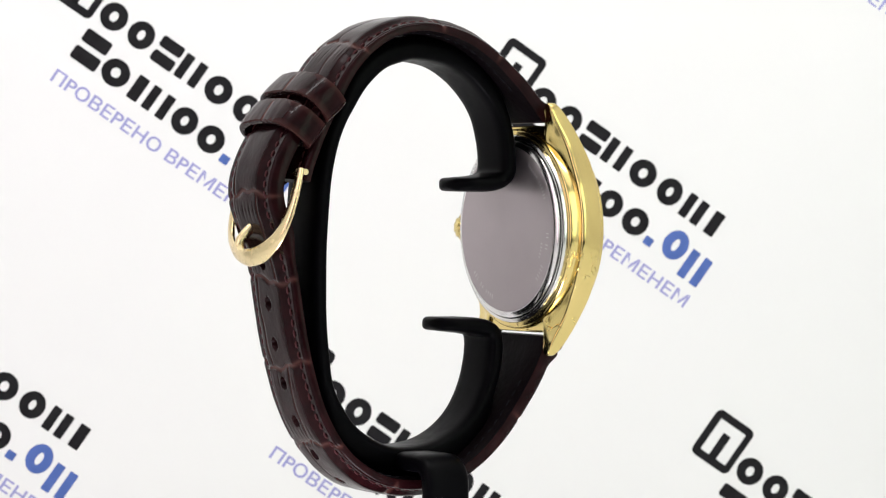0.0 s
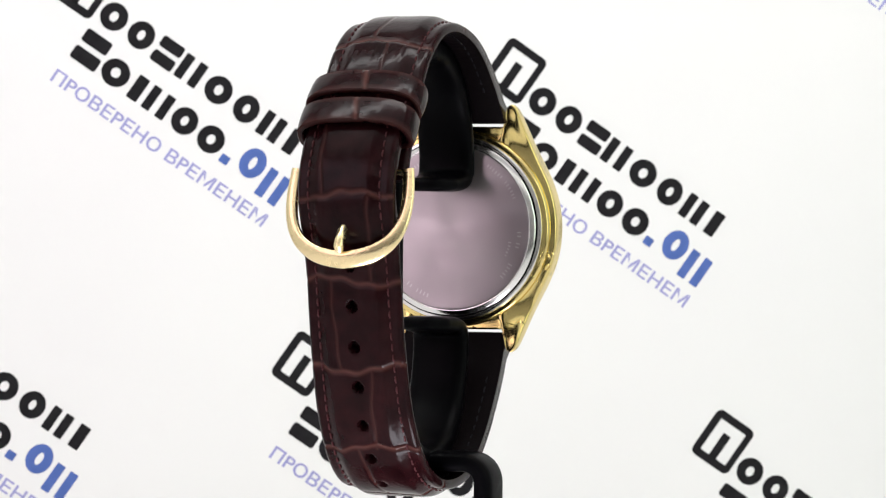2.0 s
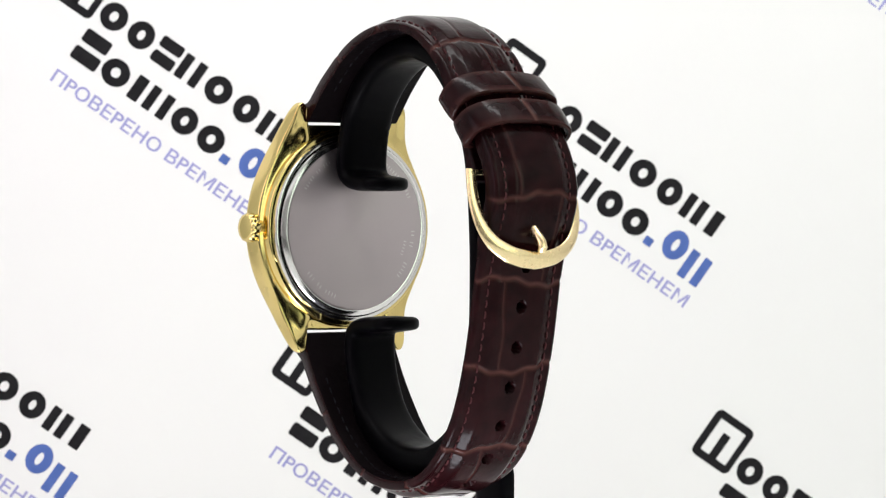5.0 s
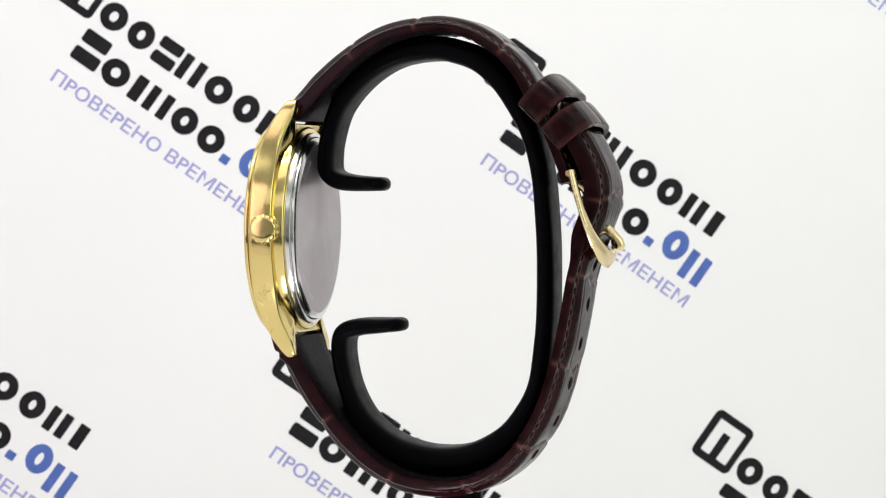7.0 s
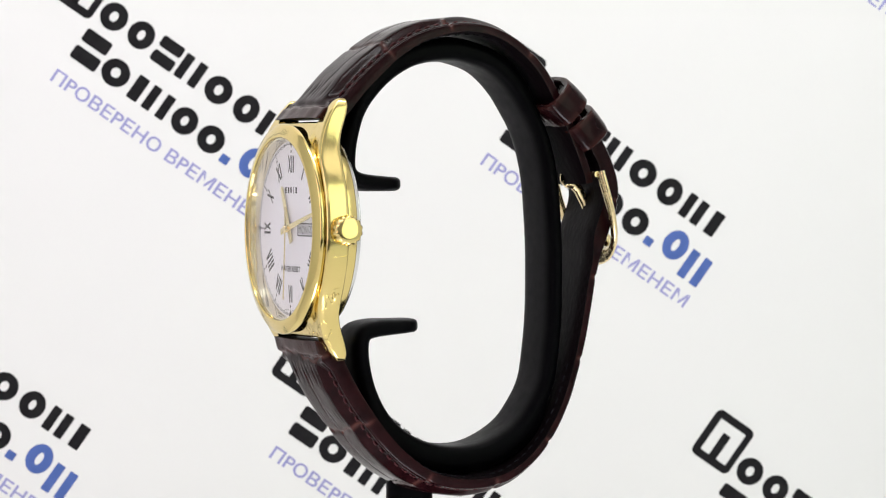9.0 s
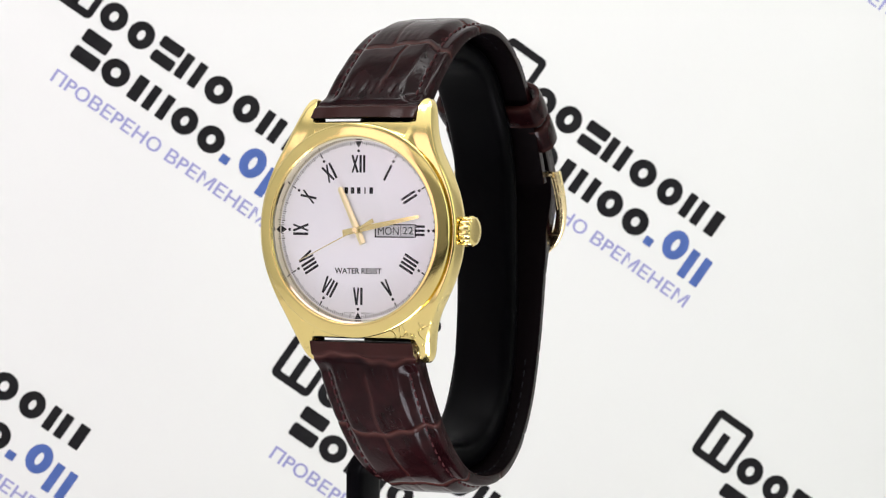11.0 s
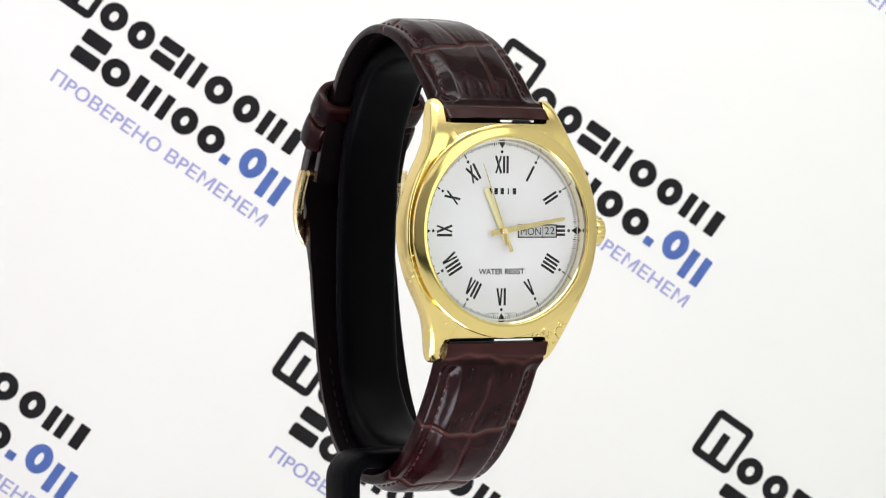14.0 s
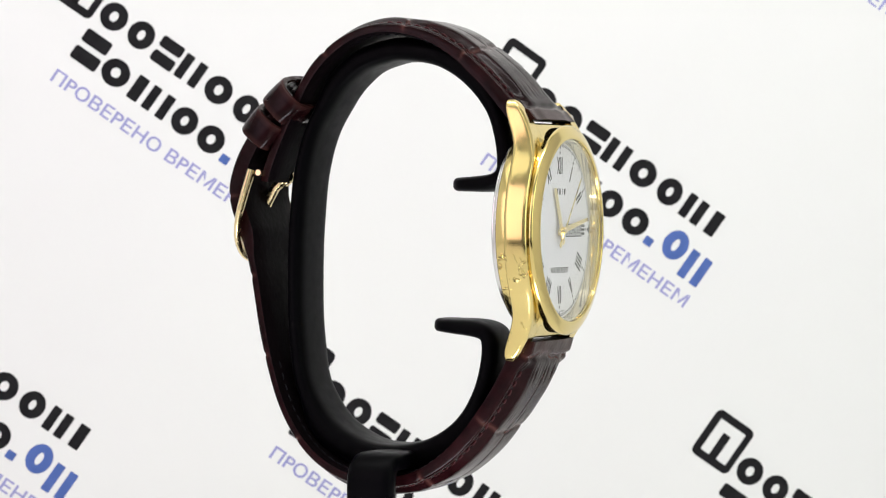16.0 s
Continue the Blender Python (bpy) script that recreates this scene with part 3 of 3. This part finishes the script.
    while s < way.length - (3.5 if pointed else 1.0):
        w = half(s)
        for sgn in (-1, 1):
            x = sgn * (w - 2.05)
            ends = []
            for ds, lift in ((-0.62, -0.12), (-0.3, 0.12), (0.3, 0.12), (0.62, -0.12)):
                c, t, n = way.at(s + ds)
                h, g = relief(s + ds, x, w)
                p = c + n * (h + lift)
                ends.append((mid_x(c.x) + x + 0.05 * math.sin(s * 3), p.x + skew(x, c.x), p.y))
            tube(bm, ends, 0.17, 6)
        s += 1.95
    part("stitching", bm, THREAD, strap, "dark red edge stitching")
    bm = bmesh.new()
    s = 12.0
    while s < way.length * 0.6:
        w = half(s)
        th = t0 + (t1 - t0) * smoothstep(0.05, 0.6, s / way.length)
        for sgn in (-1, 1):
            ends = []
            for ds, lift in ((-0.7, 0.08), (-0.3, -0.1), (0.3, -0.1), (0.7, 0.08)):
                c, t, n = way.at(s + ds)
                p = c - n * (th - lift - 0.1)
                ends.append((mid_x(c.x) + sgn * (w - 2.2), p.x + skew(sgn * (w - 2.2), c.x), p.y))
            tube(bm, ends, 0.16, 6)
        s += 2.25
    part("lining_stitching", bm, THREAD_DARK, strap, "dark grey stitching on the black lining")
    return strap


def tube(bm, pts, radii, n=16, flat_y=1.0):
    """Tube along 3D points with an elliptic section."""
    P = [Vector(p) for p in pts]
    rings = []
    for i, p in enumerate(P):
        t = (P[min(i + 1, len(P) - 1)] - P[max(i - 1, 0)]).normalized()
        u = t.cross(Vector((0, 0.94, -0.34))).normalized()
        w = t.cross(u).normalized()
        r = radii(i / (len(P) - 1)) if callable(radii) else radii
        h = flat_y if flat_y < 1 else r
        rings.append([bm.verts.new(p + u * (r * math.cos(2 * math.pi * k / n)) + w * (h * math.sin(2 * math.pi * k / n))) for k in range(n)])
    for p, q in zip(rings, rings[1:]):
        for k in range(n):
            j = (k + 1) % n
            bm.faces.new((p[k], p[j], q[j], q[k]))
    bm.faces.new(rings[0])
    bm.faces.new(rings[-1])


upper_strap = make_strap("upper_strap", UPPER, LINES_U, [], 20.4, 18.2, 4.4, 2.8, "padded dark brown crocodile-embossed leather strap half with keepers", False)
lower_strap = make_strap("lower_strap", LOWER, LINES_L, HOLES, 20.4, 17.6, 4.4, 2.6, "padded dark brown crocodile-embossed leather strap half with punched holes", True)


def make_keeper(cy, cz, ay, az, across, along, xw):
    """A leather loop round the strap; (ay, az) runs along the strap."""
    bm = bmesh.new()
    a = Vector((ay, az)).normalized()
    b = Vector((-a.y, a.x))
    if b.x < 0:
        b = -b
    n = 168
    cx = mid_x(cy)
    dense = []
    for k in range(4001):
        f = 2 * math.pi * k / 4000
        cs, sn = math.cos(f), math.sin(f)
        dense.append((math.copysign(abs(cs) ** 0.42, cs), math.copysign(abs(sn) ** 0.7, sn)))
    arc = np.concatenate(([0.0], np.cumsum([math.hypot((q[0] - p[0]) * xw, (q[1] - p[1]) * across) for p, q in zip(dense, dense[1:])])))
    even = np.linspace(0, arc[-1], n, endpoint=False)
    profile = list(zip(np.interp(even, arc, [p[0] for p in dense]), np.interp(even, arc, [p[1] for p in dense])))
    lay = bm.verts.layers.float.new("groove")
    rings = []
    for k in range(n):
        px, pb = (float(c) for c in profile[k])
        ring = []
        for off, al in ((0, -0.46), (0.25, -0.5), (1.0, -0.5), (1.25, -0.46), (1.36, -0.25), (1.38, 0.0), (1.36, 0.25), (1.25, 0.46), (1.0, 0.5), (0.25, 0.5), (0, 0.46)):
            off += 0.08 * noise.noise(Vector((k * 0.2, al * 3, cz)))
            x = px * (xw / 2 - 1.25 + off)
            g = math.exp(-((x + 0.8 + al) / 0.42) ** 2) if pb > 0 and off > 1.2 else 0.0
            bb = pb * (across / 2 - 1.25 + off - 0.12 * g) + 0.35 * (1 - (x / xw * 2) ** 2) * (1 if pb > 0 else 0)
            p = Vector((cy, cz)) + a * (al * along + 1.1 * (x / xw * 2) ** 2 - 0.4) + b * bb
            v = bm.verts.new((cx + x, p.x - 0.05 * x - 0.9 * (x / xw * 2) ** 4, p.y))
            v[lay] = max(g * 0.9, 0.32 if abs(al) >= 0.46 and off < 1.3 and off > 0.9 else 0.0)
            ring.append(v)
        rings.append(ring)
    for k in range(n):
        p, q = rings[k], rings[(k + 1) % n]
        for i in range(len(p)):
            j = (i + 1) % len(p)
            bm.faces.new((p[i], p[j], q[j], q[i]))
    return part("keeper", bm, LEATHER, watch, "glossy dark brown leather strap keeper loop")


make_keeper(24.4, 23.0, 0.74, -0.67, 7.6, 5.3, 21.5)
make_keeper(28.6, 18.3, 0.64, -0.77, 7.6, 5.3, 21.5)


# buckle: a gold bow, a pin and a hinge bar
BX = 2.1
bow = []
for k in range(97):
    f = math.pi * k / 96
    cs, sn = math.cos(f), math.sin(f)
    x = (10.3 + 2.5 * sn * abs(cs)) * math.copysign(abs(cs) ** 0.52, cs)
    d = 14.8 * sn ** 0.95 + 0.9 * max(0.0, 1 - abs(x) / 7) * sn
    y = 30.1 + 5.4 * (d / 17.3) ** 1.1 - 0.03 * x
    z = 10.6 - d
    bow.append((BX + x, y, z))
bm = bmesh.new()
tube(bm, bow, lambda u: 1.12 + 0.55 * math.sin(math.pi * u) ** 5, 20, 0.62)
buckle = part("buckle", bm, GOLD_PALE, watch, "pale gold horseshoe-shaped buckle", angle=60)
bm = bmesh.new()
tube(bm, [(BX, 28.6, 8.9), (BX, 30.4, 7.4), (BX, 32.0, 4.6), (BX, 33.3, 1.2), (BX, 35.3, -0.6), (BX, 36.5, -1.9), (BX, 36.8, -2.7), (BX, 36.4, -3.4)], lambda u: 0.92 if u < 0.9 else 0.7, 14)
part("pin", bm, GOLD_PALE, buckle, "gold buckle pin")
bm = bmesh.new()
for k in range(28):
    a0, a1 = 2 * math.pi * k / 28, 2 * math.pi * (k + 1) / 28
    sec = []
    for a in (a0, a1):
        sec.append([bm.verts.new((BX + 0.85 * math.cos(2 * math.pi * i / 10), 28.9 + (1.75 + 0.4 * math.sin(2 * math.pi * i / 10)) * math.cos(a), 9.6 + (1.75 + 0.4 * math.sin(2 * math.pi * i / 10)) * math.sin(a))) for i in range(10)])
    for i in range(10):
        j = (i + 1) % 10
        bm.faces.new((sec[0][i], sec[0][j], sec[1][j], sec[1][i]))
bmesh.ops.remove_doubles(bm, verts=bm.verts, dist=1e-5)
part("pin_loop", bm, GOLD_PALE, buckle, "gold loop of the pin round the hinge")
bm = bmesh.new()
r = bmesh.ops.create_cone(bm, cap_ends=True, segments=18, radius1=0.55, radius2=0.55, depth=20.4)
turn_verts(r["verts"], Matrix.Translation((BX, 29.2, 10.1)) @ Matrix.Rotation(math.pi / 2, 4, "Y"))
part("hinge_bar", bm, GOLD_PALE, buckle)

# ---------------------------------------------------------------- the stand
stand = tagged(new("watch_stand"), "black plastic C-shaped watch stand with hooked ends and bent post", "watch stand")
SX = 1.3
ARC = Way([(-5.7, 8.1), (-11.0, 8.2), (-14.6, 8.6), (-16.6, 10.0), (-16.95, 12.5), (-16.45, 16.6), (-14.8, 21.7), (-11.1, 26.4), (-6.7, 29.7), (-2.3, 31.4), (3.3, 32.0), (6.8, 31.4), (11.2, 29.8), (15.3, 26.2), (18.0, 22.3), (20.2, 18.5),
           (21.7, 14.3), (22.8, 9.1), (23.3, 3.8), (23.7, -2.3), (23.8, -8.5), (23.7, -16.0), (23.1, -22.5), (22.2, -28.1), (19.8, -32.7), (16.5, -36.6), (11.0, -39.7), (5.4, -40.7), (-0.8, -40.0), (-5.9, -37.7),
           (-9.9, -34.1), (-12.5, -29.5), (-13.8, -25.0), (-14.2, -21.0), (-13.5, -18.7), (-11.0, -17.8), (-7.0, -17.5), (-2.2, -17.2)], side=1)
bm = bmesh.new()
n = 28
rings = []
ns = 300
for i in range(ns + 1):
    u = i / ns
    s = ARC.length * (u - 0.9 * math.sin(2 * math.pi * u) / (2 * math.pi))
    c, t, nn = ARC.at(s)
    e = min(s, ARC.length - s)
    tip = math.sqrt(max(1 - (1 - min(e / 4.0, 1)) ** 2, 0.0)) if e < 4 else 1.0
    taper = smoothstep(0, 10, e)
    w, th = 5.3 * (0.93 + 0.07 * taper) * max(tip, 0.02), 1.6 * (0.78 + 0.22 * taper) * max(min(1, math.sqrt(max(1 - (1 - min(e / 1.6, 1)) ** 2, 0.0))), 0.02)
    thick = max(smoothstep(20, 27, c.y), smoothstep(29, 36, -c.y))
    ring = []
    for k in range(n):
        f = 2 * math.pi * k / n
        cs, sn = math.cos(f), math.sin(f)
        x = w * (1.0 + 0.15 * smoothstep(0, 15, c.x)) * math.copysign(abs(cs) ** 0.42, cs)
        lift = 1.0 + (0.75 if c.y > 0 else 1.35) * thick * (1 if sn > 0 else 0)
        q = c + nn * (th * lift * math.copysign(abs(sn) ** 0.7, sn))
        ring.append(bm.verts.new((SX + 0.5 * (1 - taper) + x, q.x, q.y)))
    rings.append(ring)
for p, q in zip(rings, rings[1:]):
    for k in range(n):
        j = (k + 1) % n
        bm.faces.new((p[k], p[j], q[j], q[k]))
bm.faces.new(rings[0])
bm.faces.new(rings[-1])
part("hoop", bm, RUBBER, stand, angle=60)

# bent post: out sideways from under the hoop, then down to the table
bm = bmesh.new()
PW, PT = 4.4, 1.75
knee = [(2.0, -41.6), (-6.0, -41.6)] + [(-10.4 - 3.7 * math.sin(math.pi / 20 * k), -45.3 + 3.7 * math.cos(math.pi / 20 * k)) for k in range(11)] + [(-14.1, -50.0), (-14.1, -70.0), (-14.1, -120.0)]
rings = []
for i, (x, z) in enumerate(knee):
    a, b = Vector(knee[max(i - 1, 0)]), Vector(knee[min(i + 1, len(knee) - 1)])
    t = (b - a).normalized()
    nn = Vector((-t.y, t.x))
    ring = []
    for k in range(20):
        f = 2 * math.pi * k / 20
        cs, sn = math.cos(f), math.sin(f)
        q = Vector((x, z)) + nn * (PT * math.copysign(abs(sn) ** 0.5, sn))
        ring.append(bm.verts.new((q.x, 3.8 + PW * math.copysign(abs(cs) ** 0.45, cs), q.y)))
    rings.append(ring)
for p, q in zip(rings, rings[1:]):
    for k in range(20):
        j = (k + 1) % 20
        bm.faces.new((p[k], p[j], q[j], q[k]))
bm.faces.new(rings[0])
bm.faces.new(rings[-1])
part("post", bm, RUBBER, stand, "flat bent black plastic post", angle=50)
bm = bmesh.new()
r = bmesh.ops.create_cone(bm, cap_ends=True, segments=72, radius1=38, radius2=36.5, depth=9)
turn_verts(r["verts"], Matrix.Translation((0, 0, -115.5)))
part("base", bm, RUBBER, stand, "round black turning base on the table", bevel=1.2)

# ---------------------------------------------------------------- print on the backdrop
# block layout: a runs along the lines of print, b down across them; millimetres
_ph = radians(-34.6)
E1, E2 = Vector((math.cos(_ph), math.sin(_ph))), Vector((math.sin(_ph), -math.cos(_ph)))
ORIGIN, STEP_U, STEP_V = Vector((-77.26, 52.45)), Vector((97.03, -18.13)), Vector((-47.50, -66.72))


def ink_plate(bm, loop, hole=None, y=-0.05):
    """A thin layer of ink from a loop of (a, b), with one hole of as many corners, facing the viewer."""
    o = [bm.verts.new((p[0], y, -p[1])) for p in loop]
    if hole is None:
        bm.faces.new(o)
    else:
        h = [bm.verts.new((p[0], y, -p[1])) for p in hole]
        for i in range(len(o)):
            j = (i + 1) % len(o)
            bm.faces.new((o[i], o[j], h[j], h[i]))


def round_box(a0, a1, b0, b1, r, n=6):
    out = []
    for ca, cb, q in ((a1 - r, b1 - r, 0), (a0 + r, b1 - r, 1), (a0 + r, b0 + r, 2), (a1 - r, b0 + r, 3)):
        for k in range(n):
            f = math.pi / 2 * (q + k / (n - 1))
            out.append((ca + r * math.cos(f), cb + r * math.sin(f)))
    return out


def ellipse(ca, cb, ra, rb, n=28):
    return [(ca + ra * math.cos(2 * math.pi * k / n), cb + rb * math.sin(2 * math.pi * k / n)) for k in range(n)]


def print_mesh(kind, a0, a1, b0, b1):
    """Plain shapes that stand for the maker's lettering: ring, block, pair of uprights, pair of level bars, frame."""
    bm = bmesh.new()
    w, h, t = a1 - a0, b1 - b0, 2.1
    if kind == "ring":
        ca, cb = (a0 + a1) / 2, (b0 + b1) / 2
        ink_plate(bm, ellipse(ca, cb, w / 2, h / 2), ellipse(ca, cb, w / 2 - t * 1.05, h / 2 - t * 0.95))
    elif kind == "pair":
        ink_plate(bm, round_box(a0, a0 + t, b0, b1, 0.25))
        ink_plate(bm, round_box(a1 - t, a1, b0, b1, 0.25))
    elif kind == "bars":
        ink_plate(bm, round_box(a0, a1, b0, b0 + h * 0.42, 0.6))
        ink_plate(bm, round_box(a0, a1, b1 - h * 0.42, b1, 0.6))
    elif kind == "frame":
        ink_plate(bm, round_box(a0, a1, b0, b1, 1.5), round_box(a0 + 1.8, a1 - 1.6, b0 + 1.85, b1 - 1.85, 0.15))
        ink_plate(bm, round_box(-1.05, 0.95, -1.9, b1 - 1.5, 0.1))
    else:
        ink_plate(bm, round_box(a0, a1, b0, b1, 0.3))
    me = bpy.data.meshes.new("print_" + kind)
    bmesh.ops.scale(bm, vec=(MM, MM, MM), verts=bm.verts)
    bm.to_mesh(me)
    bm.free()
    return me


LAYOUT = [("frame", -5.25, 5.2, -6.1, 6.05, 0)]
for kind, a0, a1, b0, b1 in (("ring", 6.1, 12.4, -1.2, 5.2), ("ring", 13.5, 19.6, -1.3, 5.1), ("bars", 20.8, 26.5, -1.3, 5.1), ("pair", 27.3, 33.0, -1.0, 5.0),
                             ("ring", 34.5, 40.9, -1.2, 5.2), ("ring", 42.3, 48.2, -1.3, 5.1), ("pair", 49.5, 54.8, -1.0, 4.9), ("block", 56.7, 59.3, -1.0, 4.9)):
    LAYOUT.append((kind, a0, a1, b0, b1, 0))
for kind, a0, a1, b0, b1, ink in (("bars", 6.0, 12.7, 7.2, 14.9, 0), ("ring", 13.4, 20.0, 8.9, 15.2, 0), ("block", 21.4, 24.1, 9.1, 15.0, 0), ("pair", 25.4, 31.2, 9.1, 15.0, 0),
                                  ("ring", 32.4, 38.5, 8.9, 15.2, 0), ("ring", 39.5, 45.8, 8.9, 15.2, 0), ("block", 46.6, 48.8, 13.0, 15.0, 1), ("ring", 50.5, 56.4, 7.5, 14.6, 1), ("pair", 57.4, 63.0, 9.3, 16.4, 1)):
    LAYOUT.append((kind, a0, a1, b0, b1, ink))

_meshes = []
for kind, a0, a1, b0, b1, ink in LAYOUT:
    me = print_mesh(kind, a0, a1, b0, b1)
    me.materials.append((INK_BLACK, INK_BLUE)[ink])
    _meshes.append((me, "printed_" + ("frame" if kind == "frame" else "shape")))
_slogan = lettering("printed_slogan", "ПPОВЕPЕНО ВPЕМЕНЕМ", 3.25, 34.4, -20.25, -0.05, INK_PALE, None, 57.6, bold=0.012)
_slogan_mesh = _slogan.data
bpy.data.objects.remove(_slogan)
_meshes.append((_slogan_mesh, "printed_slogan"))
for i in range(-1, 4):
    for j in range(-2, 4):
        o = ORIGIN + STEP_U * i + STEP_V * j
        if not (-175 < o.x < 125 and -100 < o.y < 105):
            continue
        for me, nm in _meshes:
            unit = MM if nm == "printed_slogan" else 1.0
            ob = new(nm, me)
            ob.parent = backdrop
            ob.matrix_parent_inverse.identity()
            ob.matrix_basis = Matrix.Translation((o.x * MM, 0, o.y * MM)) @ Matrix.Rotation(-_ph, 4, "Y") @ Matrix.Scale(unit, 4)


# ---------------------------------------------------------------- what moves
def motions():
    # a steady turn with the small unevenness of the drive
    uneven = {0.0: 0.4, 0.5: -0.32, 1.0: -0.35, 1.5: 0.37, 2.0: 0.34, 2.5: 0.11, 3.0: -0.49, 3.5: -0.44, 4.0: 0.14,
              6.5: 0.4, 7.0: 0.9, 7.5: 0.45, 8.0: -0.65, 8.5: -0.8, 9.0: -0.2,
              11.5: 0.15, 12.0: 0.58, 12.5: 0.27, 13.0: -0.63, 13.5: -0.8, 14.0: 0.02, 14.5: 0.38, 15.0: 0.18, 15.5: 0.0, 16.0: -0.4}
    turn = []
    for k in range(33):
        t = k * 0.5
        turn.append((t, pose(0, 0, AX, 0, 0, 19.132 * (t - 12.433) + uneven.get(t, 0.0))))
    walk(watch, turn)
    walk(stand, turn)
    c = (CX * MM, 0, 0)
    rows_s, rows_m, rows_h = [], [], []
    for k in range(9):
        t = k * 2.0
        sec = 292.5 + 31.2 * (t - 12.5)
        rows_s.append((t, pose(c[0], -27.2 * MM, 0, 0, sec, 0)))
        rows_m.append((t, pose(c[0], -26.9 * MM, 0, 0, 79.5 + 31.2 / 60 * (t - 12.5), 0)))
        rows_h.append((t, pose(c[0], -26.5 * MM, 0, 0, 334.8 + 31.2 / 720 * (t - 12.5), 0)))
    walk(second_hand, rows_s)
    walk(minute_hand, rows_m)
    walk(hour_hand, rows_h)


motions()
